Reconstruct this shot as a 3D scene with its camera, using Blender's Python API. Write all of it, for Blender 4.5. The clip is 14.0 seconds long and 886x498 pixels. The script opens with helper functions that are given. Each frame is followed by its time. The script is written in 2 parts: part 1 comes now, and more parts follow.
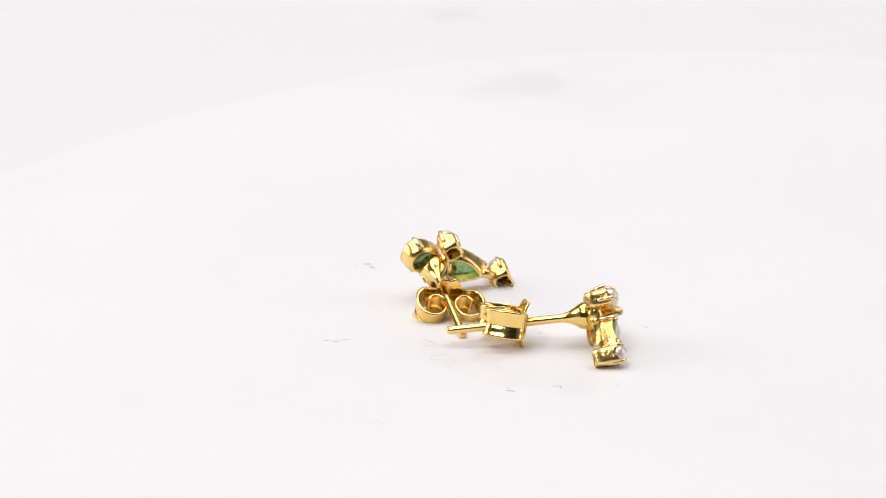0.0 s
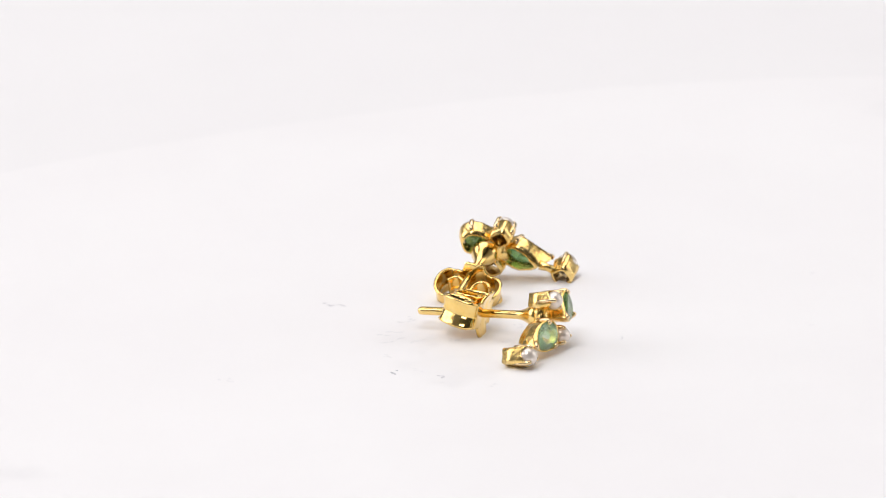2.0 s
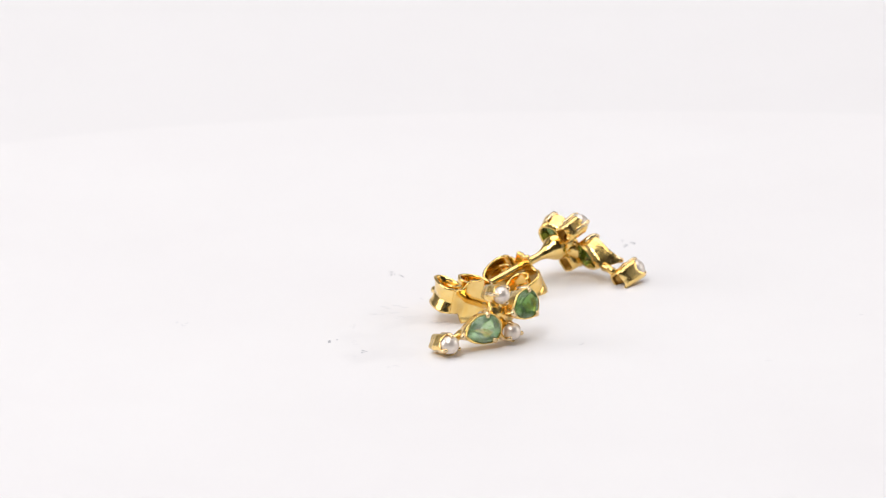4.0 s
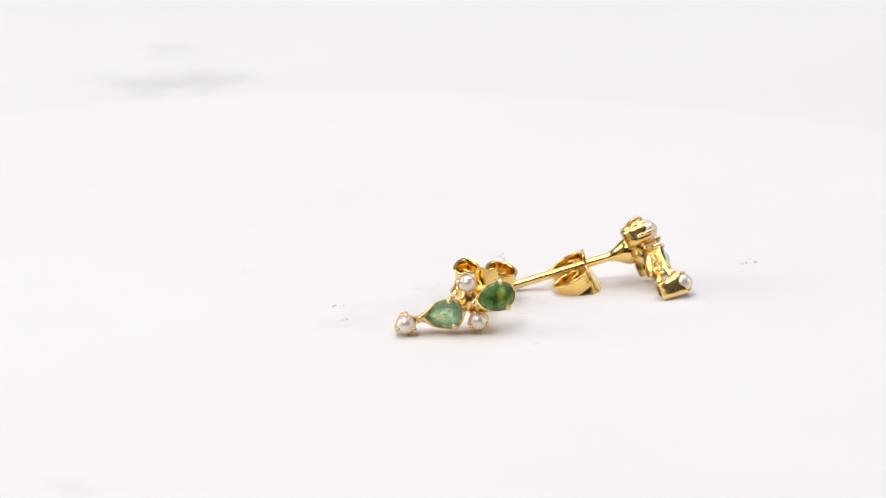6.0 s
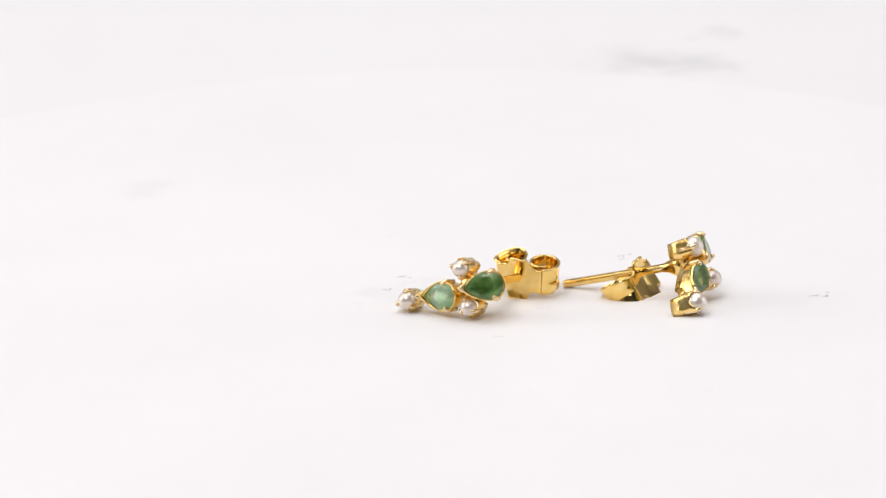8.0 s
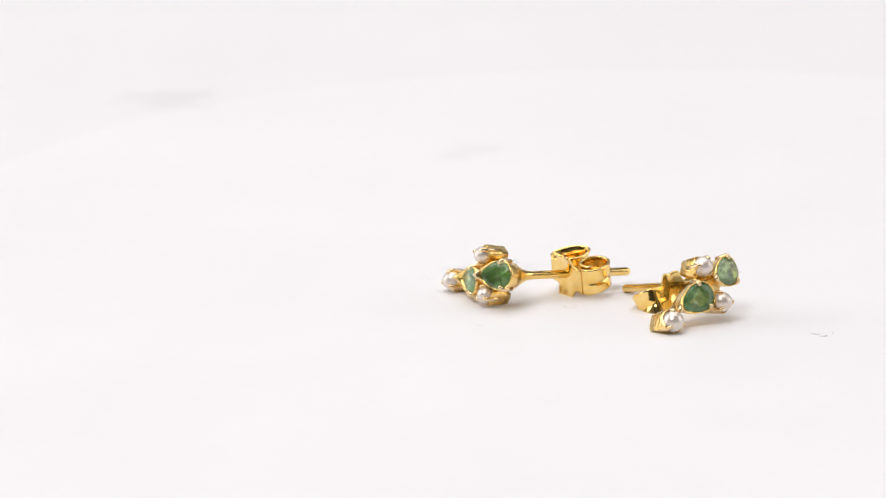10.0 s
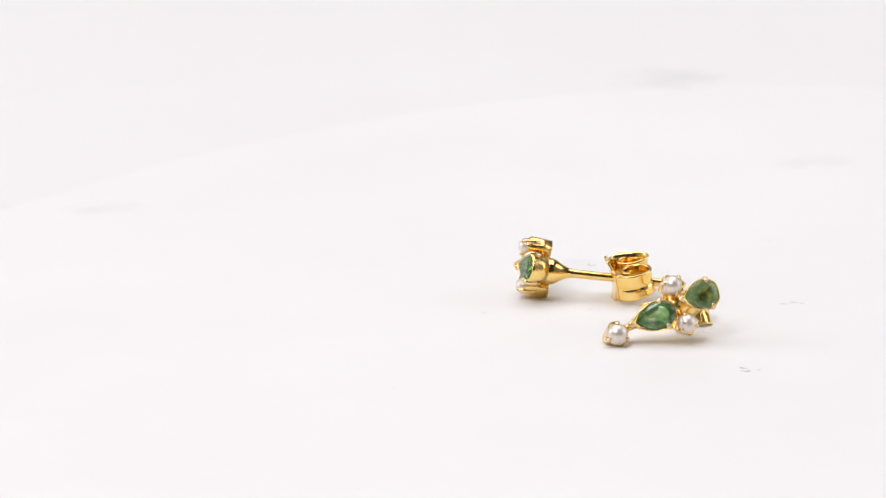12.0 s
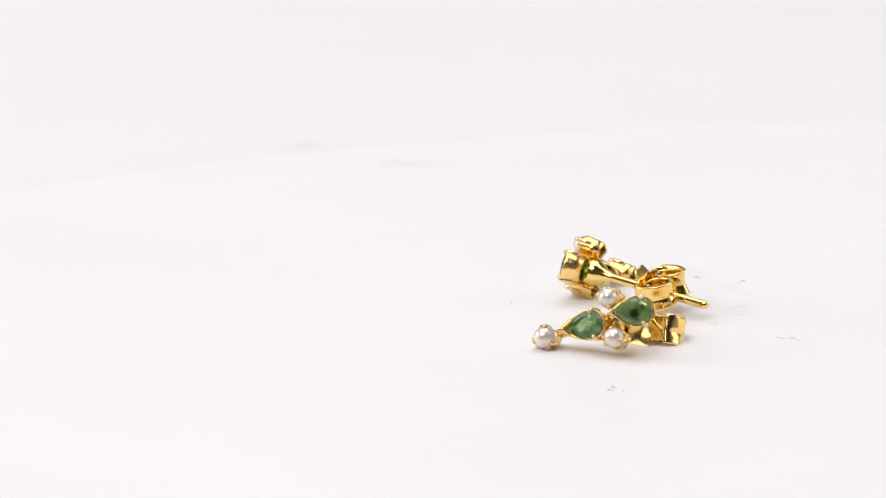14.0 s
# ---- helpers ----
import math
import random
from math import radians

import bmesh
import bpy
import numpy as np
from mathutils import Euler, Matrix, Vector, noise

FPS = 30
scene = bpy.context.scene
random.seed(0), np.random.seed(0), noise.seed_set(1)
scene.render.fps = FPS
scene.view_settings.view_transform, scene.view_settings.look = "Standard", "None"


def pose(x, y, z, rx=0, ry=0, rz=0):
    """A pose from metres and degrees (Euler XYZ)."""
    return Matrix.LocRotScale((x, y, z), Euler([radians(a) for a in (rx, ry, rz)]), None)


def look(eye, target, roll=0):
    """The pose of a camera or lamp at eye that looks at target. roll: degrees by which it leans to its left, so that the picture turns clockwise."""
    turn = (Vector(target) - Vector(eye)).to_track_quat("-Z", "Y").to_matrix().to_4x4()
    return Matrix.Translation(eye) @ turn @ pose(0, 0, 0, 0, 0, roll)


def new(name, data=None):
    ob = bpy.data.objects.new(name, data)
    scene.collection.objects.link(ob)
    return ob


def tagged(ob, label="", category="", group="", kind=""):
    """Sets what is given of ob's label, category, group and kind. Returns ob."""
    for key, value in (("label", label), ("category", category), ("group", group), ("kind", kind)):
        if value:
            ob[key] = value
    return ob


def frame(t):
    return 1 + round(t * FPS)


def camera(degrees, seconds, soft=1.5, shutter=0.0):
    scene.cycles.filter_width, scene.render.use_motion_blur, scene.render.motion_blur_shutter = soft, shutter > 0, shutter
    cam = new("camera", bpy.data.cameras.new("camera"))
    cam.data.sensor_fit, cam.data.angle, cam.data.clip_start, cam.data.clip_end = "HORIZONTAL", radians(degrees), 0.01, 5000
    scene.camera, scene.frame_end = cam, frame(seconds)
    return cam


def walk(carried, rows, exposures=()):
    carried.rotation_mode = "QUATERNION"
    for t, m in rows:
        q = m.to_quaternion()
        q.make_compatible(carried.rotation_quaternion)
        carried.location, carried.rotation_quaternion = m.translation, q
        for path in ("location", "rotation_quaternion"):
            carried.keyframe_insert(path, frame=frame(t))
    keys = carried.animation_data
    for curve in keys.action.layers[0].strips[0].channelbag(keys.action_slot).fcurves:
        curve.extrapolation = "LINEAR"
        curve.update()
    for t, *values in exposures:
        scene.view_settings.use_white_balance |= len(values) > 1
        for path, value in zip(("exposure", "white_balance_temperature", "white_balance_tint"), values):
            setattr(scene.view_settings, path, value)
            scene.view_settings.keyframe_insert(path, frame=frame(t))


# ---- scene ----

MM = 0.001
DESK = 0.8     # height of the turntable's top over the floor, in metres

# ---- camera: it stands still, a long lens about 0.73 m from the turntable's axis ----
cam = camera(6.798, 14.0, soft=1.05)
EYE = Vector((0.0, -0.70402, DESK + 0.20308))
YAW, PITCH, LEAN = radians(-0.9541), radians(15.5428), -0.448
AIM = EYE + Vector((math.sin(YAW) * math.cos(PITCH), math.cos(YAW) * math.cos(PITCH), -math.sin(PITCH)))
cam.data.dof.use_dof = True
cam.data.dof.focus_distance = 0.725
cam.data.dof.aperture_fstop = 60.0
walk(cam, [(0.0, look(EYE, AIM, LEAN)), (14.0, look(EYE, AIM, LEAN))])


def turn(t):
    """The turntable's turn about the upright axis, in degrees."""
    s = (t - 7.0) / 7.0
    return -(107.737 * s - 0.244 * s * s + 1.140 * s ** 3)


# ---- light: one large soft box overhead, one over the camera, weak added side fills ----
world = bpy.data.worlds.new("studio")
scene.world = world
world.use_nodes = True
world.node_tree.nodes["Background"].inputs[0].default_value = (0.9, 0.92, 1.0, 1)
world.node_tree.nodes["Background"].inputs[1].default_value = 0.02


def soft_box(name, eye, target, width, height, watts):
    lamp = bpy.data.lights.new(name, "AREA")
    lamp.shape, lamp.size, lamp.size_y, lamp.energy = "RECTANGLE", width, height, watts
    lamp.color = (1.0, 0.979, 0.99)
    ob = new(name, lamp)
    ob.matrix_world = look(eye, target)
    return ob


soft_box("soft_box_overhead", (-0.04, 0.2, DESK + 0.95), (0, 0.02, DESK), 1.15, 1.0, 7.6)
soft_box("soft_box_front", (-0.32, -0.58, DESK + 0.86), (0, 0, DESK), 0.5, 0.4, 4.1)
# unseen fill at each side, added to brighten the gold's upright faces
soft_box("added_fill_west", (-0.9, 0.1, DESK + 0.42), (0, 0, DESK + 0.1), 0.6, 0.7, 3.6)
soft_box("added_fill_east", (0.9, 0.1, DESK + 0.42), (0, 0, DESK + 0.1), 0.6, 0.7, 2.1)
scene.view_settings.exposure = 0.04


# ---- materials ----
def shader(name):
    mat = bpy.data.materials.new(name)
    mat.use_nodes = True
    nodes, links = mat.node_tree.nodes, mat.node_tree.links
    return mat, nodes, links, nodes["Principled BSDF"]


def noise_node(nodes, links, scale, detail=4.0, rough=0.55, coord="Object"):
    where = nodes.new("ShaderNodeTexCoord")
    tex = nodes.new("ShaderNodeTexNoise")
    tex.inputs["Scale"].default_value = scale
    tex.inputs["Detail"].default_value = detail
    tex.inputs["Roughness"].default_value = rough
    links.new(where.outputs[coord], tex.inputs["Vector"])
    return tex


def ramp_node(nodes, links, source, stops):
    ramp = nodes.new("ShaderNodeValToRGB")
    while len(ramp.color_ramp.elements) < len(stops):
        ramp.color_ramp.elements.new(0.5)
    for el, (pos, col) in zip(ramp.color_ramp.elements, stops):
        el.position, el.color = pos, (*col, 1)
    links.new(source, ramp.inputs["Fac"])
    return ramp


def bump_node(nodes, links, source, bsdf, strength, distance):
    bump = nodes.new("ShaderNodeBump")
    bump.inputs["Strength"].default_value = strength
    bump.inputs["Distance"].default_value = distance
    links.new(source, bump.inputs["Height"])
    links.new(bump.outputs["Normal"], bsdf.inputs["Normal"])


def gold_material(name, low, high, rough_low, rough_high, relief):
    mat, nodes, links, bsdf = shader(name)
    tone = noise_node(nodes, links, 900.0, 3.0)
    links.new(ramp_node(nodes, links, tone.outputs["Fac"], [(0.3, low), (0.7, high)]).outputs["Color"], bsdf.inputs["Base Color"])
    wear = noise_node(nodes, links, 2600.0, 4.0)
    spread = nodes.new("ShaderNodeMapRange")
    spread.inputs["To Min"].default_value, spread.inputs["To Max"].default_value = rough_low, rough_high
    links.new(wear.outputs["Fac"], spread.inputs["Value"])
    links.new(spread.outputs["Result"], bsdf.inputs["Roughness"])
    bsdf.inputs["Metallic"].default_value = 1.0
    dents = noise_node(nodes, links, 1100.0, 2.0)
    bump_node(nodes, links, dents.outputs["Fac"], bsdf, relief, 0.0004)
    return mat


GOLD = gold_material("polished_gold", (0.94, 0.625, 0.175), (0.98, 0.725, 0.29), 0.09, 0.22, 0.07)
CAST_GOLD = gold_material("cast_gold", (0.93, 0.625, 0.18), (0.98, 0.735, 0.31), 0.16, 0.34, 0.2)
# claws: less saturated than the other golds
CLAW_GOLD = gold_material("muted_claw_gold", (0.80, 0.58, 0.30), (0.91, 0.73, 0.46), 0.14, 0.34, 0.2)


def pearl_material():
    mat, nodes, links, bsdf = shader("pearl")
    tone = noise_node(nodes, links, 1500.0, 3.0)
    links.new(ramp_node(nodes, links, tone.outputs["Fac"], [(0.3, (0.76, 0.65, 0.56)), (0.7, (0.87, 0.79, 0.70))]).outputs["Color"], bsdf.inputs["Base Color"])
    bsdf.inputs["Roughness"].default_value = 0.3
    bsdf.inputs["Coat Weight"].default_value = 1.0
    bsdf.inputs["Coat Roughness"].default_value = 0.06
    bsdf.inputs["Metallic"].default_value = 0.45
    bump_node(nodes, links, noise_node(nodes, links, 2200.0, 2.0).outputs["Fac"], bsdf, 0.08, 0.0003)
    return mat


def emerald_material(name, stops, clear, veins, inclusion=()):
    """Cloudy beryl: part clear, part milky, with veils and now and then a dark inclusion."""
    mat, nodes, links, bsdf = shader(name)
    tone = noise_node(nodes, links, 750.0, 6.0, 0.65)
    out = ramp_node(nodes, links, tone.outputs["Fac"], stops).outputs["Color"]
    ragged = noise_node(nodes, links, 1400.0, 3.0)
    where = nodes.new("ShaderNodeTexCoord")
    warp = nodes.new("ShaderNodeVectorMath")
    warp.operation = "MULTIPLY_ADD"
    warp.inputs[1].default_value = (0.0011, 0.0011, 0.0011)
    links.new(ragged.outputs["Color"], warp.inputs[0])
    links.new(where.outputs["Object"], warp.inputs[2])
    # healed cracks: thin pale lines through the stone
    crack = nodes.new("ShaderNodeTexVoronoi")
    crack.feature = "DISTANCE_TO_EDGE"
    crack.inputs["Scale"].default_value = 620.0
    links.new(warp.outputs[0], crack.inputs["Vector"])
    thin = nodes.new("ShaderNodeMapRange")
    thin.inputs["From Min"].default_value, thin.inputs["From Max"].default_value = 0.0, 0.09
    thin.inputs["To Min"].default_value, thin.inputs["To Max"].default_value = veins, 0.0
    links.new(crack.outputs["Distance"], thin.inputs["Value"])
    veil = nodes.new("ShaderNodeMix")
    veil.data_type = "RGBA"
    veil.inputs[7].default_value = (0.86, 0.95, 0.84, 1)
    links.new(thin.outputs["Result"], veil.inputs[0])
    links.new(out, veil.inputs[6])
    out = veil.outputs[2]
    for x, y, z, reach, depth in inclusion:
        far = nodes.new("ShaderNodeVectorMath")
        far.operation = "DISTANCE"
        far.inputs[1].default_value = (x * MM + 0.00055, y * MM + 0.00055, z * MM + 0.00055)
        links.new(warp.outputs[0], far.inputs[0])
        fade = nodes.new("ShaderNodeMapRange")
        fade.interpolation_type = "SMOOTHERSTEP"
        fade.inputs["From Min"].default_value, fade.inputs["From Max"].default_value = reach * MM * 0.45, reach * MM
        fade.inputs["To Min"].default_value, fade.inputs["To Max"].default_value = depth, 0.0
        links.new(far.outputs["Value"], fade.inputs["Value"])
        mix = nodes.new("ShaderNodeMix")
        mix.data_type = "RGBA"
        mix.inputs[7].default_value = (0.025, 0.035, 0.012, 1)
        links.new(fade.outputs["Result"], mix.inputs[0])
        links.new(out, mix.inputs[6])
        out = mix.outputs[2]
    links.new(out, bsdf.inputs["Base Color"])
    bsdf.inputs["Roughness"].default_value = 0.08
    bsdf.inputs["IOR"].default_value = 1.58
    bsdf.inputs["Transmission Weight"].default_value = clear
    return mat


PEARL = pearl_material()
PALE_EMERALD = emerald_material("pale_emerald", [(0.34, (0.20, 0.46, 0.14)), (0.43, (0.38, 0.72, 0.30)), (0.53, (0.54, 0.84, 0.45)), (0.64, (0.90, 0.98, 0.84))], 0.78, 0.7)
MID_EMERALD = emerald_material("mid_emerald", [(0.37, (0.09, 0.16, 0.03)), (0.45, (0.18, 0.38, 0.12)), (0.55, (0.30, 0.55, 0.22)), (0.66, (0.82, 0.88, 0.58))], 0.8, 0.2)
DEEP_EMERALD = emerald_material("deep_emerald", [(0.38, (0.09, 0.14, 0.02)), (0.45, (0.21, 0.46, 0.10)), (0.55, (0.35, 0.64, 0.21)), (0.66, (0.74, 0.88, 0.42))], 0.8, 0.1)
CLOUDY_EMERALD = emerald_material("cloudy_emerald", [(0.36, (0.17, 0.26, 0.07)), (0.45, (0.29, 0.46, 0.15)), (0.56, (0.42, 0.60, 0.23)), (0.67, (0.68, 0.78, 0.42))], 0.7, 0.08,
                                  [(1.9, -0.4, 2.3, 0.75, 0.95), (2.5, -0.25, 2.85, 0.5, 0.8)])


# outer entries paint in shade of dents and raised edges; inner ones are smudges
SHADE_AND_SMUDGES = [(-19.5, 103.5, 8.5, 0.15), (-12.5, 102, 8, 0.15), (-14, 117, 5, 0.09), (83, -24, 8, 0.10), (79, -20, 6, 0.05), (113, -26, 6, 0.13), (-100, 35, 8, 0.12),
          (-57, -37.5, 6, 0.08), (-61.5, -49, 5, 0.09), (-56, 41, 6, 0.06), (-8.5, 12.5, 7, 0.06), (-20, 7, 5, 0.06), (-14, 8, 6, 0.04), (-9.5, 11, 3, 0.06), (-17, 12, 4, 0.04)]


def white_material(name, low, high, rough, shade_smudges=False):
    mat, nodes, links, bsdf = shader(name)
    broad = noise_node(nodes, links, 22.0, 5.0)
    out = ramp_node(nodes, links, broad.outputs["Fac"], [(0.3, low), (0.7, high)]).outputs["Color"]
    if shade_smudges:
        # painted shade of paper dents and soft grey smudges, with ragged outlines
        ragged = noise_node(nodes, links, 160.0, 4.0)
        where = nodes.new("ShaderNodeTexCoord")
        warp = nodes.new("ShaderNodeVectorMath")
        warp.operation = "MULTIPLY_ADD"
        warp.inputs[1].default_value = (0.012, 0.012, 0.0)
        links.new(ragged.outputs["Color"], warp.inputs[0])
        links.new(where.outputs["Object"], warp.inputs[2])
        for x, y, reach, depth in SHADE_AND_SMUDGES:
            far = nodes.new("ShaderNodeVectorMath")
            far.operation = "DISTANCE"
            far.inputs[1].default_value = (x * MM + 0.006, y * MM + 0.006, 0.0)
            links.new(warp.outputs[0], far.inputs[0])
            fade = nodes.new("ShaderNodeMapRange")
            fade.interpolation_type = "SMOOTHERSTEP"
            fade.inputs["From Min"].default_value, fade.inputs["From Max"].default_value = 0.0, reach * MM
            fade.inputs["To Min"].default_value, fade.inputs["To Max"].default_value = depth, 0.0
            links.new(far.outputs["Value"], fade.inputs["Value"])
            mix = nodes.new("ShaderNodeMix")
            mix.data_type = "RGBA"
            mix.inputs[7].default_value = (0.10, 0.10, 0.13, 1)
            links.new(fade.outputs["Result"], mix.inputs[0])
            links.new(out, mix.inputs[6])
            out = mix.outputs[2]
    links.new(out, bsdf.inputs["Base Color"])
    bsdf.inputs["Roughness"].default_value = rough
    bump_node(nodes, links, noise_node(nodes, links, 700.0, 3.0).outputs["Fac"], bsdf, 0.012, 0.0002)
    return mat


PAPER = white_material("white_paper", (0.84, 0.825, 0.83), (0.87, 0.86, 0.862), 0.55, True)
BOARD = white_material("white_board", (0.825, 0.813, 0.818), (0.842, 0.832, 0.836), 0.55, True)
SWEEP = white_material("white_sweep", (0.76, 0.75, 0.752), (0.79, 0.78, 0.782), 0.6)
SCUFF = white_material("graphite_scuff", (0.36, 0.36, 0.39), (0.54, 0.54, 0.57), 0.6)
STAIN = white_material("faint_scuff", (0.75, 0.75, 0.765), (0.83, 0.82, 0.83), 0.6)
# tones set what the gold reflects; the dark one stands for unlit room
PALE_WALL = white_material("pale_wall", (0.76, 0.75, 0.74), (0.81, 0.80, 0.79), 0.8)
WALL = white_material("unlit_dark_wall", (0.09, 0.089, 0.088), (0.12, 0.119, 0.117), 0.8)


# ---- mesh helpers; shapes are written in millimetres ----
def part(name, bm, material, parent, label="", smooth=True):
    bmesh.ops.recalc_face_normals(bm, faces=bm.faces[:])
    bmesh.ops.scale(bm, vec=(MM, MM, MM), verts=bm.verts[:])
    mesh = bpy.data.meshes.new(name)
    bm.to_mesh(mesh)
    bm.free()
    if smooth:
        for face in mesh.polygons:
            face.use_smooth = True
    mesh.materials.append(material)
    ob = new(name, mesh)
    ob.parent = parent
    return tagged(ob, label)


def loft(bm, rings, closed_ring=True, first=False, last=False):
    """Skins a row of rings of equal length."""
    rows = [[bm.verts.new(p) for p in ring] for ring in rings]
    n = len(rows[0])
    for a, b in zip(rows, rows[1:]):
        for i in range(n if closed_ring else n - 1):
            j = (i + 1) % n
            bm.faces.new((a[i], a[j], b[j], b[i]))
    if first:
        bm.faces.new(rows[0])
    if last:
        bm.faces.new(rows[-1])
    return rows


def shell(bm, rows, thick):
    """A closed plate of even thickness about a grid of points."""
    grid = [[Vector(p) for p in row] for row in rows]
    nr, nc = len(grid), len(grid[0])
    sides = []
    for sign in (0.5, -0.5):
        verts = []
        for j in range(nr):
            line = []
            for i in range(nc):
                du = grid[j][min(i + 1, nc - 1)] - grid[j][max(i - 1, 0)]
                dv = grid[min(j + 1, nr - 1)][i] - grid[max(j - 1, 0)][i]
                line.append(bm.verts.new(grid[j][i] + du.cross(dv).normalized() * thick * sign))
            verts.append(line)
        sides.append(verts)
        for j in range(nr - 1):
            for i in range(nc - 1):
                bm.faces.new((verts[j][i], verts[j][i + 1], verts[j + 1][i + 1], verts[j + 1][i]))
    a, b = sides
    rim = [(0, i) for i in range(nc)] + [(j, nc - 1) for j in range(1, nr)] + [(nr - 1, i) for i in range(nc - 2, -1, -1)] + [(j, 0) for j in range(nr - 2, 0, -1)]
    for (j, i), (q, p) in zip(rim, rim[1:] + rim[:1]):
        bm.faces.new((a[j][i], a[q][p], b[q][p], b[j][i]))


def tube(bm, path, radii, n=12):
    """A round bar along a path, with closed ends."""
    path = [Vector(p) for p in path]
    rings = []
    side = None
    for k, p in enumerate(path):
        way = (path[min(k + 1, len(path) - 1)] - path[max(k - 1, 0)]).normalized()
        if side is None:
            side = way.orthogonal().normalized()
        side = (side - way * side.dot(way)).normalized()
        other = way.cross(side)
        rings.append([p + (side * math.cos(2 * math.pi * i / n) + other * math.sin(2 * math.pi * i / n)) * radii[k] for i in range(n)])
    loft(bm, rings, True, True, True)


def roughen(bm, amount, seed):
    """Uneven cast surface."""
    bm.verts.ensure_lookup_table()
    for v in bm.verts:
        v.co += Vector(noise.noise_vector(v.co * 1.3 + Vector((seed, 0, 0)))) * amount


def bead(bm, centre, radius, squash=(1, 1, 1), u=14, v=9):
    made = bmesh.ops.create_uvsphere(bm, u_segments=u, v_segments=v, radius=radius)["verts"]
    for vert in made:
        vert.co = Vector(centre) + Vector((vert.co.x * squash[0], vert.co.y * squash[1], vert.co.z * squash[2]))


def prong(bm, foot, knee, tip, radius):
    """A claw that rises from foot, bends at knee and ends in a small bead at tip."""
    foot, knee, tip = Vector(foot), Vector(knee), Vector(tip)
    path = [foot, foot.lerp(knee, 0.6), knee.lerp(foot, 0.12), knee.lerp(tip, 0.35), tip]
    tube(bm, path, [radius * 0.9, radius, radius * 1.05, radius * 1.05, radius * 0.8], 10)
    bead(bm, tip, radius * 0.95, u=10, v=7)


def pear(a, length, width):
    """The drop-shaped outline: a = 0 is the point, pi the round end."""
    k = abs(math.sin(a / 2)) ** 0.85
    return -0.5 * length * math.cos(a), 0.5 * width * math.sin(a) * k / 0.79


# ---- the setting of the shot ----
def wall_slab(name, x0, x1, y0, y1, z0, z1, material):
    bm = bmesh.new()
    bmesh.ops.create_cube(bm, size=1.0)
    for v in bm.verts:
        v.co = Vector(((x0 + x1) / 2 + v.co.x * (x1 - x0), (y0 + y1) / 2 + v.co.y * (y1 - y0), (z0 + z1) / 2 + v.co.z * (z1 - z0)))
    return tagged(part(name, bm, material, None, smooth=False), name.replace("_", " "), "wall", kind="structure")


def studio():
    # unseen room, added to close the set and shape the gold's reflections
    wall_slab("wall_north", -1500, 1500, 1500, 1600, 0, 2600, PALE_WALL)
    wall_slab("wall_south", -1500, 1500, -1600, -1500, 0, 2600, WALL)
    wall_slab("wall_east", 1500, 1600, -1600, 1600, 0, 2600, PALE_WALL)
    wall_slab("wall_west", -1600, -1500, -1600, 1600, 0, 2600, PALE_WALL)
    tagged(wall_slab("ceiling", -1600, 1600, -1600, 1600, 2600, 2700, WALL), "plain dark studio ceiling", "ceiling")
    tagged(wall_slab("floor", -1600, 1600, -1600, 1600, -100, 0, WALL), "plain dark studio floor", "floor")
    # white sweep on the table, rising behind
    bm = bmesh.new()
    rows = []
    for k in range(30):
        s = k / 29
        if s < 0.6:
            y, z = -400 + s / 0.6 * 900, 779
        else:
            a = (s - 0.6) / 0.4 * math.pi / 2
            y, z = 500 + 400 * math.sin(a), 779 + 400 * (1 - math.cos(a))
        rows.append([(x, y, z) for x in (-700, -350, 0, 350, 700)])
    shell(bm, rows, 2.0)
    tagged(part("backdrop", bm, SWEEP, None), "seamless white paper sweep under and behind the turntable", "backdrop", kind="structure")
    table = new("table")
    tagged(table, "plain dark table under the white sweep", "table")
    bm = bmesh.new()
    bmesh.ops.create_cube(bm, size=1.0)
    for v in bm.verts:
        v.co = Vector((v.co.x * 1500, 150 + v.co.y * 1300, 763 + v.co.z * 30))
    bmesh.ops.bevel(bm, geom=bm.edges[:], offset=4, segments=2, affect="EDGES")
    part("tabletop", bm, WALL, table, smooth=False)
    for sx in (-1, 1):
        for sy in (-1, 1):
            bm = bmesh.new()
            tube(bm, [(sx * 680, 150 + sy * 580, 0), (sx * 680, 150 + sy * 580, 748)], [22, 28], 16)
            part("leg", bm, WALL, table)


TILT = (0.02387, 0.00603)     # slope of the turntable's top against its axis
SHEET_TURN = radians(43.0)


def height(x, y):
    """Top of the paper sheet in the turntable's space, in mm."""
    z = TILT[0] * x + TILT[1] * y
    for bx, by, bh, br in BUMPS:
        z += bh * math.exp(-((x - bx) ** 2 + (y - by) ** 2) / br ** 2)
    return z


BUMPS = [(13, 2.4, 0.45, 6.0), (83, -22, 0.25, 12), (-54, -42, 0.15, 10)]


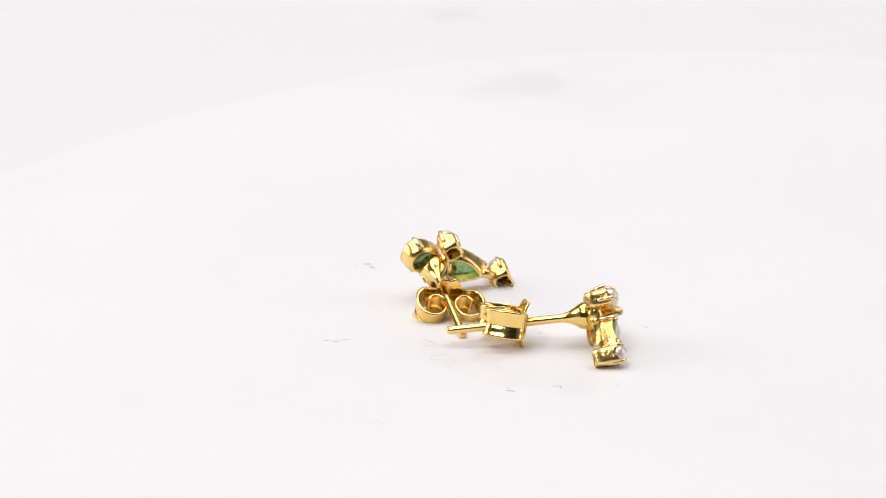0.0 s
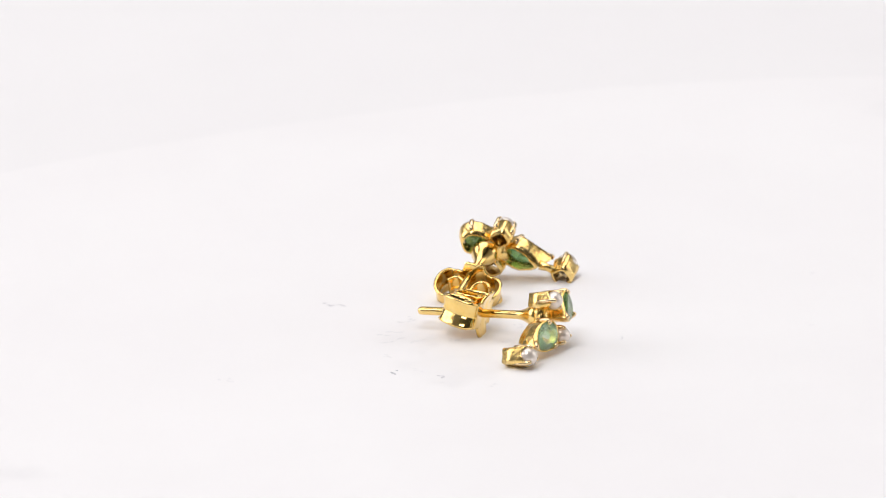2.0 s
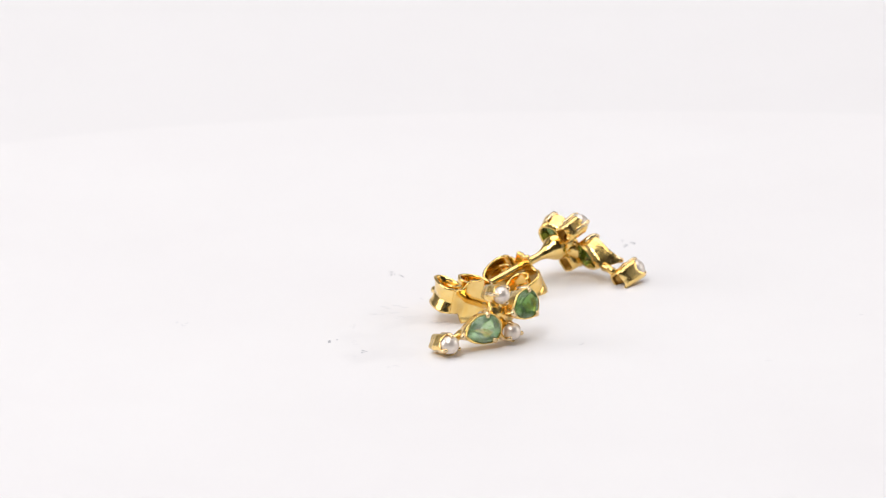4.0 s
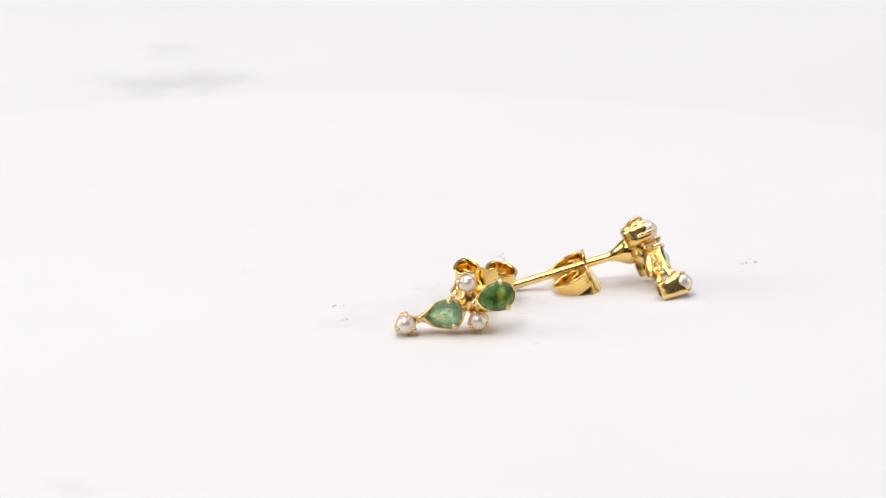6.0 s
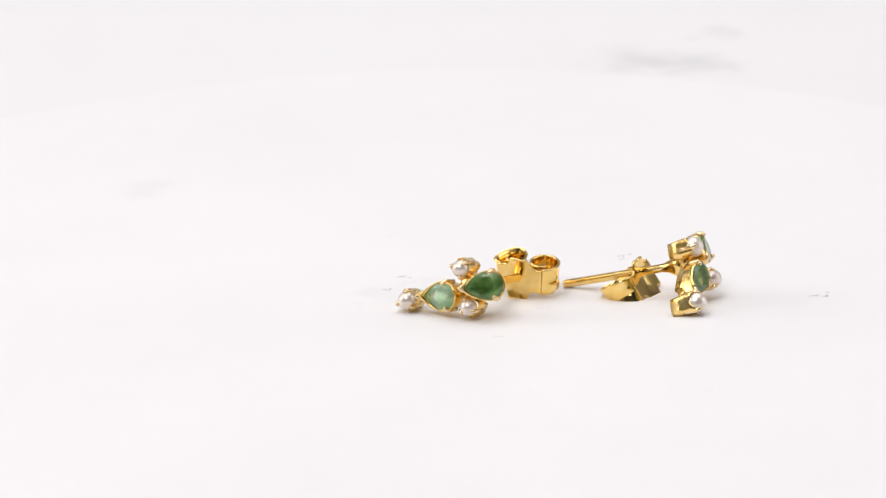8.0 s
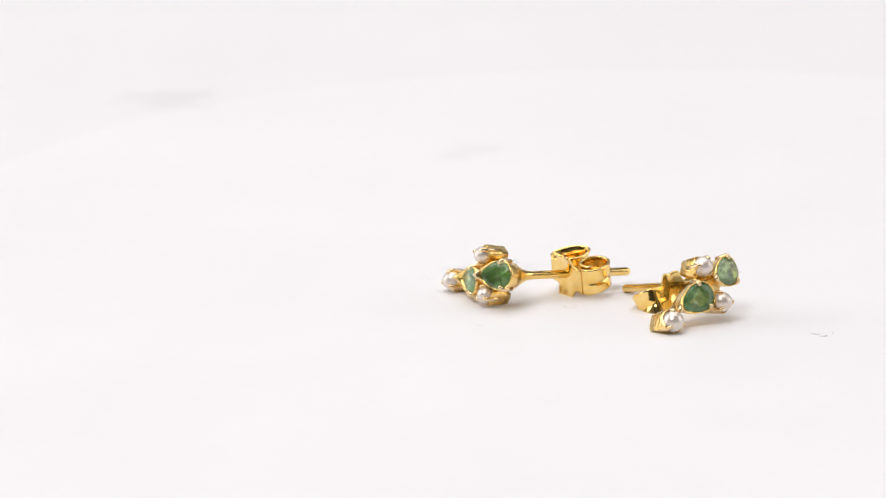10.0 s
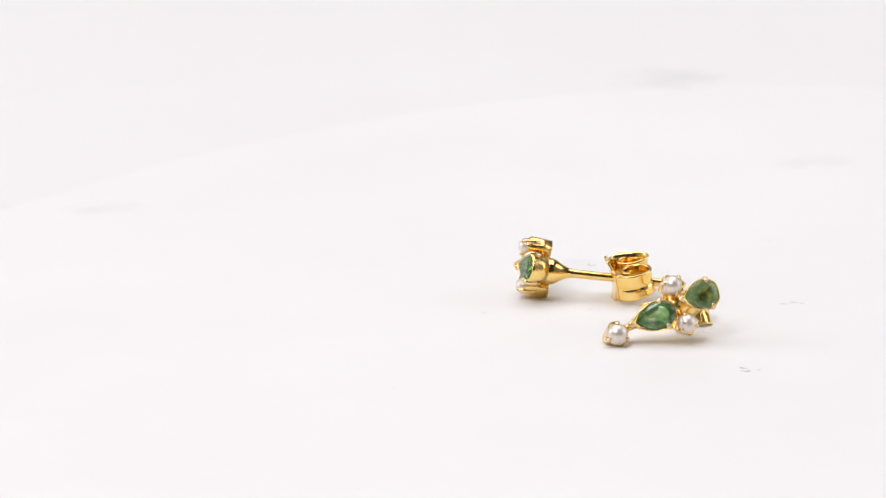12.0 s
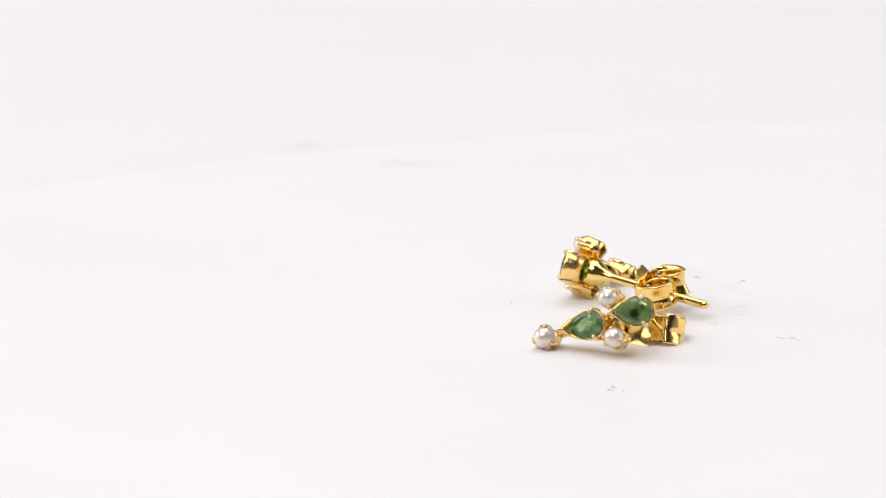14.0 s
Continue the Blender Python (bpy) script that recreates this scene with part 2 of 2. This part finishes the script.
def turntable():
    base = tagged(new("turntable"), "low round white turntable that turns under the paper", "turntable")
    bm = bmesh.new()
    n = 96
    prof = [(0.01, -0.065), (60, -0.065), (100, -0.065), (140, -0.065), (188, -0.065), (189.6, -0.8), (190, -2), (190, -10), (188, -12), (0.01, -12)]
    loft(bm, [[(r * math.cos(2 * math.pi * i / n), r * math.sin(2 * math.pi * i / n), z + TILT[0] * r * math.cos(2 * math.pi * i / n) + TILT[1] * r * math.sin(2 * math.pi * i / n)) for i in range(n)] for r, z in prof])
    part("disc", bm, BOARD, base, smooth=False)
    bm = bmesh.new()
    loft(bm, [[(r * math.cos(2 * math.pi * i / n), r * math.sin(2 * math.pi * i / n), z) for i in range(n)] for r, z in ((0.01, -12), (110, -12), (112, -20), (0.01, -20))])
    part("foot", bm, WALL, base)
    return base


def paper_sheet():
    bm = bmesh.new()
    rings, n = 70, 144
    rows = []
    for j in range(rings + 1):
        row = []
        for i in range(n):
            a = 2 * math.pi * i / n
            c, d = math.cos(a), math.sin(a)
            reach = (abs(c / 75.5) ** 2.3 + abs(d / 105.0) ** 2.3) ** (-1 / 2.3) * (1 + 0.02 * noise.noise((2 * c, 2 * d, 5)))
            r = max(0.05, reach * j / rings)
            x, y = r * math.cos(a + SHEET_TURN), r * math.sin(a + SHEET_TURN)
            row.append((x, y, height(x, y) + 0.01 * noise.noise((x * 0.05, y * 0.05, 0))))
        rows.append(row)
    loft(bm, rows, True, True)
    loft(bm, [rows[-1], [(x, y, z - 0.05) for x, y, z in rows[-1]]])
    base = tagged(new("paper_sheet"), "rounded white paper sheet with grey scuffs, lying on the turntable", "paper")
    part("sheet", bm, PAPER, base)
    # scuffs: thin flakes of graphite along short bent lines
    for x, y, length, width, angle, bend, dark in SCUFFS:
        bm = bmesh.new()
        ca, sa = math.cos(radians(angle)), math.sin(radians(angle))
        for fleck in range(5):
            off = (fleck - 2.0) / 5 * length + random.uniform(-0.2, 0.2) * length
            drift, lean = random.uniform(-1, 1) * bend, random.uniform(-0.5, 0.5)
            long = length * random.uniform(0.1, 0.4)
            left, right = [], []
            for k in range(6):
                q = k / 5 - 0.5
                px, py = off + long * q, drift + lean * long * q + 0.15 * bend * random.uniform(-1, 1)
                w = width * (1 - (2 * q) ** 2 * 0.85) * random.uniform(0.3, 0.9) * (0.5 if dark else 0.8)
                for lst, o in ((left, w), (right, -w)):
                    wx, wy = x + px * ca - (py + o) * sa, y + px * sa + (py + o) * ca
                    lst.append((wx, wy, height(wx, wy) + 0.012))
            shell(bm, [left, right], 0.006)
        part("scuff", bm, SCUFF if dark else STAIN, base, smooth=False)
    return base


SCUFFS = [
    (-19.9, 11.9, 1.6, 0.35, 20, 0.5, True), (-20.2, 7.5, 1.2, 0.3, 70, 0.3, True), (-0.4, 23.0, 2.2, 0.22, 100, 0.9, True),
    (22.9, 12.7, 2.2, 0.35, 60, 0.7, True), (-4.6, -6.9, 0.7, 0.22, 10, 0.1, True), (-8.1, 15.9, 2.6, 0.3, -40, 0.5, False),
    (-9.3, 12.5, 2.2, 0.3, -30, 0.4, False), (-8.6, 8.8, 1.8, 0.4, -60, 0.5, False), (-10.1, 14.8, 2.4, 0.25, -35, 0.3, False),
    (-22.2, 6.9, 1.2, 0.3, 70, 0.4, False), (-3.0, 14.5, 1.8, 0.25, 10, 0.4, False), (-15.0, 14.2, 1.2, 0.25, 40, 0.3, False),
    (-25.5, 27.2, 1.8, 0.3, 60, 0.5, False), (3.5, -24.0, 1.0, 0.25, 30, 0.3, False), (-21.6, 2.0, 1.4, 0.3, 10, 0.4, False),
    (-18.8, 10.1, 1.4, 0.25, 80, 0.4, False), (20.2, -21.0, 1.0, 0.2, 0, 0.2, False), (8.2, 12.5, 1.6, 0.3, 20, 0.4, False),
    (-4.2, 15.5, 0.8, 0.2, 50, 0.2, False), (-2.9, 3.8, 1.8, 0.3, 30, 0.4, False),
]


# ---- the ear studs ----
def bent(base, off, sign):
    """The two studs were made by hand: each differs from their mean by a little, in opposite ways."""
    return Vector(base) + Vector(off) * sign


def shape(sign):
    pearls = [bent((-7.03, 0, 0), (0.09, 0.36, 0.15), sign), bent((-0.85, 0, 3.84), (0.14, -0.15, -0.02), sign), bent((0, 0, 0), (0.12, 0.15, 0), sign)]
    gems = [(bent((-5.35, 0.72, 0.69), (0.05, 0.1, 0), sign), bent((-1.21, -0.35, 1.22), (-0.09, 0.09, -0.2), sign)),
            (bent((-0.385, -0.45, 2.16), (0.115, -0.16, -0.24), sign), bent((3.67, 0.55, 2.665), (0.12, 0.02, -0.085), sign))]
    tip = bent((1.45, 15.7, 2.91), (-0.14, 0.23, -0.17), sign)
    return pearls, gems, Vector((0.55, 1.7, 1.9)), tip


def gem_frame(a, b):
    a, b = Vector(a), Vector(b)
    e1 = (b - a).normalized()
    front = Vector((0, -1, 0))
    front = (front - e1 * front.dot(e1)).normalized()
    e2 = front.cross(e1)
    c = (a + b) / 2
    return (b - a).length, lambda u, v, w: c + e1 * u + e2 * v + front * w


def add_gem(stud, a, b, stone, label, lip):
    """A drop-shaped stone in its collet; lip is how far the wall rises round the stone's point."""
    length, at = gem_frame(a, b)
    width = 2.85
    n = 16
    angles = [2 * math.pi * i / n for i in range(n)]

    def ring(scale, w, shift=0.0, twist=0.0):
        return [at(pear(t + twist, length, width)[0] * scale + shift, pear(t + twist, length, width)[1] * scale, w) for t in angles]

    half = math.pi / n
    bm = bmesh.new()
    loft(bm, [ring(0.66, 0.36, 0.08), ring(0.86, 0.25, 0.03, half), ring(0.98, 0.06), ring(0.98, -0.04), ring(0.66, -0.75, 0.12, half), ring(0.34, -1.15, 0.2), ring(0.06, -1.4, 0.3)], True, True, True)
    bmesh.ops.triangulate(bm, faces=[f for f in bm.faces if len(f.verts) == 4])
    part("emerald", bm, stone, stud, label, smooth=False)
    # the collet: a thin wall, open at the back, scalloped between the claws, high round the point
    bm = bmesh.new()
    claws = (0.0, radians(118), radians(236))
    m = 56
    fine = [2 * math.pi * i / m for i in range(m)]

    def turned(t, c):
        return abs(t - c) if abs(t - c) < math.pi else 2 * math.pi - abs(t - c)

    def wall(scale, w, wavy, shift=0.0, rise=0.0, swell=0.0):
        out = []
        for t in fine:
            near = max(math.exp(-(turned(t, c) / 0.35) ** 2) for c in claws)
            point = math.exp(-(turned(t, 0.0) / 1.0) ** 2)
            x, y = pear(t, length, width)
            k = scale + swell * point
            out.append(at(x * k + shift, y * k, w - wavy * (1 - near) * (1 - point) + rise * point))
        return out

    loft(bm, [wall(0.76, -1.75, 0, 0.1), wall(0.87, -1.8, 0, 0.08), wall(0.96, -0.95, 0.0, 0.04), wall(1.04, -0.15, 0.12, 0, 0.4 * lip, 0.05),
              wall(1.06, 0.12, 0.14, 0, lip, 0.06), wall(1.035, 0.17, 0.14, 0, lip, -0.03), wall(1.0, 0.16, 0.14, 0, lip * 0.9, -0.2), wall(0.985, 0.08, 0.14, 0, lip * 0.3, -0.2),
              wall(0.90, -0.95, 0), wall(0.76, -1.75, 0, 0.1)])
    roughen(bm, 0.07, length * 7)
    collet = part("collet", bm, CAST_GOLD, stud)
    for t in claws:
        bm = bmesh.new()
        x, y = pear(t, length, width)
        if t == 0.0:
            # a bracket of two arms holds the point
            for s in (-0.62, 0.62):
                x2, y2 = pear(s, length, width)
                x3, y3 = pear(s * 0.5, length, width)
                tube(bm, [at(x * 1.06, 0, 0.12 + lip * 0.8), at(x3 * 1.04, y3 * 1.04, 0.22 + lip * 0.7), at(x2 * 1.02, y2 * 1.04, 0.2 + lip * 0.4)], [0.24, 0.21, 0.13], 10)
            bead(bm, at(x * 1.02, 0, 0.2 + lip * 0.8), 0.27, u=12, v=8)
        else:
            prong(bm, at(x * 1.0, y * 0.98, -1.2), at(x * 1.04, y * 1.04, 0.1), at(x * 0.92, y * 0.9, 0.34), 0.25)
        part("claw", bm, CLAW_GOLD, collet)


def add_pearl(stud, centre, spin, grow):
    c = Vector(centre)
    bm = bmesh.new()
    bead(bm, (0, 0, 0), (1.03 if centre[0] < -3 else 0.96) * grow, u=32, v=20)
    for v in bm.verts:
        v.co *= 1 + 0.035 * noise.noise(v.co * 0.9 + c)
        v.co += c
    part("pearl", bm, PEARL, stud, "small off-white seed pearl")
    bm = bmesh.new()
    n = 32
    size = (1.02 if centre[0] < -3 else 0.94) * (0.4 + 0.6 * grow)

    def ring(r, y, wavy):
        out = []
        for i in range(n):
            t = 2 * math.pi * i / n
            k = (abs(math.cos(t + 0.5)) ** 5 + abs(math.sin(t + 0.5)) ** 5) ** -0.2 * 0.95
            dip = wavy * (0.5 - 0.5 * math.cos(3 * (t - radians(spin))))
            out.append(c + Vector((r * k * size * math.cos(t), y + dip, r * k * size * math.sin(t))))
        return out

    loft(bm, [ring(0.7, 2.35, 0), ring(0.88, 2.4, 0), ring(1.0, 1.4, 0.0), ring(1.05, 0.25, 0.35), ring(1.06, -0.14, 0.5), ring(1.03, -0.2, 0.5), ring(0.97, -0.12, 0.5), ring(0.86, 1.3, 0), ring(0.7, 2.35, 0)])
    roughen(bm, 0.08, spin)
    cup = part("pearl_cup", bm, CAST_GOLD, stud)
    for k in range(3):
        t = radians(spin + 120 * k)
        bm = bmesh.new()
        d = Vector((math.cos(t), 0, math.sin(t)))
        prong(bm, c + d * 0.98 * size + Vector((0, 1.3, 0)), c + d * 1.05 * size + Vector((0, -0.2, 0)), c + d * 0.9 * size + Vector((0, -0.5, 0)), 0.22)
        part("claw", bm, CLAW_GOLD, cup)


def add_post(stud, root, tip):
    way = tip - root
    total = way.length
    way.normalize()
    prof = [(0, 1.35), (0.9, 1.35), (1.3, 1.2), (1.75, 0.9), (2.3, 0.6), (2.8, 0.46), (3.2, 0.42), (total - 0.5, 0.42), (total - 0.2, 0.38), (total - 0.05, 0.25), (total, 0.08)]
    bm = bmesh.new()
    tube(bm, [root + way * s for s, r in prof], [r for s, r in prof], 24)
    part("post", bm, GOLD, stud, "straight polished gold ear post with flared root")


def add_bridges(stud):
    bm = bmesh.new()
    tube(bm, [(-6.3, 1.5, 0.25), (-5.6, 1.4, 0.45), (-4.8, 1.5, 0.7)], [0.45, 0.38, 0.5])
    tube(bm, [(-0.8, 1.4, 3.2), (-0.5, 1.7, 2.0), (-0.1, 1.5, 0.7)], [0.55, 0.75, 0.55])
    tube(bm, [(-1.7, 1.4, 1.3), (-0.6, 1.6, 1.8), (0.8, 1.5, 2.1)], [0.6, 0.8, 0.6])
    bead(bm, (-0.5, 1.3, 1.95), 1.0, (1.0, 0.6, 1.1))
    roughen(bm, 0.05, 3)
    part("bridge", bm, CAST_GOLD, stud)


def add_clutch(stud, root, tip, along, spin, pitch, yaw, shift, drop, width, reaches, flares):
    """The butterfly back: a waisted plate with a tab above and below, and two wings that curl back to the post.
    It sits loose on the post: spin about it, pitch and yaw against it."""
    way = (tip - root).normalized()
    side = Vector((1, 0, 0))
    side = (side - way * side.dot(way)).normalized()
    up = side.cross(way)
    origin = root + way * ((along - root.y) / way.y) - up * drop + side * shift
    loose = Matrix.Rotation(radians(yaw), 3, "Z") @ Matrix.Rotation(radians(pitch), 3, "X") @ Matrix.Rotation(radians(-spin), 3, "Y")

    def at(x, y, z):
        p = loose @ Vector((x, y, z))
        return origin + side * p.x + up * p.z + way * p.y

    # plate: the necks of the wings at its sides, a broad notched tab above and one below
    bm = bmesh.new()
    rows = []
    for k in range(49):
        x = -2.3 + 4.6 * k / 48
        tab = 1 / (1 + math.exp((abs(x) - 1.12) / 0.085))
        half = 1.24 + 1.05 * tab * (1 - 0.1 * (x / 1.1) ** 4) - 0.12 * math.exp(-(x / 0.28) ** 2) + 0.04 * math.sin(8 * x + along)
        row = []
        for q in (-1, -0.92, -0.75, -0.5, -0.2, 0.2, 0.5, 0.75, 0.92, 1):
            z = q * half
            bow = -0.3 * max(0.0, abs(z) - 1.0) ** 1.5 + 0.14 * math.exp(-(x * x + z * z) / 0.7)
            row.append(at(x, bow + 0.05 * noise.noise((x, z, along)), z))
        rows.append(row)
    shell(bm, rows, 0.26)
    clutch = part("clutch_back", bm, GOLD, stud, "butterfly clutch with two curled wings")
    for s, (reach, taper), flare in zip((-1, 1), reaches, flares):
        bm = bmesh.new()
        knots = [Vector(p) for p in ((1.9, 0.1), (2.3, 0.12), (2.75, 0.36), (3.12, 0.95), (3.2, 1.65), (3.0, 2.4), (2.5, 2.95), (1.85, 3.15), (1.2, 3.0), (0.72, 2.5), (0.52, 1.8), (0.75, 1.15), (1.3, 0.85), (1.9, 1.0), (2.2, 1.5), (2.05, 1.95))]
        path = []
        for k in range(1, len(knots) - 2):
            for f in (0.0, 0.25, 0.5, 0.75):
                a, b, c, d = knots[k - 1:k + 3]
                path.append(tuple(0.5 * (2 * b + (c - a) * f + (2 * a - 5 * b + 4 * c - d) * f ** 2 + (3 * b - a - 3 * c + d) * f ** 3)))
        path = [(1.6 + (x - 1.6) * reach if x > 1.6 else x, y * 1.12) for x, y in path]
        path = [(0.5 + (x - 0.5) * (1 - taper * y), y) for x, y in path]
        rows = []
        for k, (x, y) in enumerate(path):
            q = k / (len(path) - 1)
            half = width + 0.06 * math.sin(9 * q + s) - 0.12 * q
            px, py = path[min(k + 1, len(path) - 1)][0] - path[max(k - 1, 0)][0], path[min(k + 1, len(path) - 1)][1] - path[max(k - 1, 0)][1]
            h = math.hypot(px, py)
            nx, ny = py / h, -px / h
            open_out = flare * min(1.0, q / 0.12) * (1 - 0.7 * q)
            row = []
            # flared rims, a waist with a pressed groove
            for z, o, g in ((-1, 1.0, 0), (-0.85, 0.62, 0), (-0.5, 0.14, 0), (-0.26, 0.02, 0), (-0.2, 0, -0.07), (-0.06, 0, -0.09), (0.0, 0, 0.0), (0.25, 0.05, 0), (0.6, 0.3, 0), (0.88, 0.75, 0), (1, 1.1, 0)):
                off = open_out * o + g * min(1.0, q / 0.1)
                row.append(at(s * (x + nx * off), y + ny * off, z * half))
            rows.append(row)
        shell(bm, rows, 0.26)
        part("curled_wing", bm, GOLD, clutch)


def ear_stud(label, sign, clutch, stones):
    stud = tagged(new("ear_stud"), label, "earring", "pair of ear studs")
    pearls, gems, root, tip = shape(sign)
    for (a, b), (stone, words), lip in zip(gems, stones, (0.85, 0.25)):
        add_gem(stud, a, b, stone, words, lip)
    for c, spin_cup in zip(pearls, (85, 45, 340)):
        add_pearl(stud, c, spin_cup, 0.9 if sign > 0 else 1.04)
    add_bridges(stud)
    add_post(stud, root, tip)
    add_clutch(stud, root, tip, *clutch)
    return stud


studio()
TABLE = turntable()
SHEET = paper_sheet()
# clutch: place along the post, spin, pitch, yaw, shift, drop, half width of the wings, reach and taper of each, flare of each
STUD_A = ear_stud("gold ear stud with two emeralds and three pearls, lying flat", 1, (8.8, -9, 16, 9, 0.15, 0.08, 1.32, ((0.82, 0.1), (1.0, 0.0)), (0.42, 0.12)),
                  ((PALE_EMERALD, "pale green drop-shaped faceted emerald"), (DEEP_EMERALD, "deep green drop-shaped faceted emerald")))
STUD_B = ear_stud("gold ear stud with two emeralds, three pearls, propped head up", -1, (6.7, 0, -15, -4, -0.45, 0.82, 1.42, ((0.95, 0.0), (1.0, 0.0)), (0.2, 0.15)),
                  ((MID_EMERALD, "green drop-shaped faceted emerald"), (CLOUDY_EMERALD, "grey-green emerald with a dark inclusion")))


def placed(rows, x, y, z):
    """A pose from the three rows of a turn and a place in mm."""
    return Matrix.LocRotScale((x * MM, y * MM, z * MM), Matrix(rows).to_quaternion(), None)


POSE_A = placed(((0.9741, 0.2257, -0.0165), (-0.2201, 0.9618, 0.1631), (0.0527, -0.1552, 0.9865)), -9.259, -1.977, 1.104)
POSE_B = placed(((0.0024, -0.9416, -0.3366), (0.9977, 0.0250, -0.0627), (0.0674, -0.3357, 0.9396)), 12.521, 9.567, 2.481)


def motions():
    """All that lies on the turntable turns with it about the upright axis."""
    times = [0.5 * k for k in range(29)]
    for thing, rest in ((TABLE, Matrix()), (SHEET, Matrix()), (STUD_A, POSE_A), (STUD_B, POSE_B)):
        walk(thing, [(t, pose(0, 0, DESK, 0, 0, turn(t)) @ rest) for t in times])


motions()
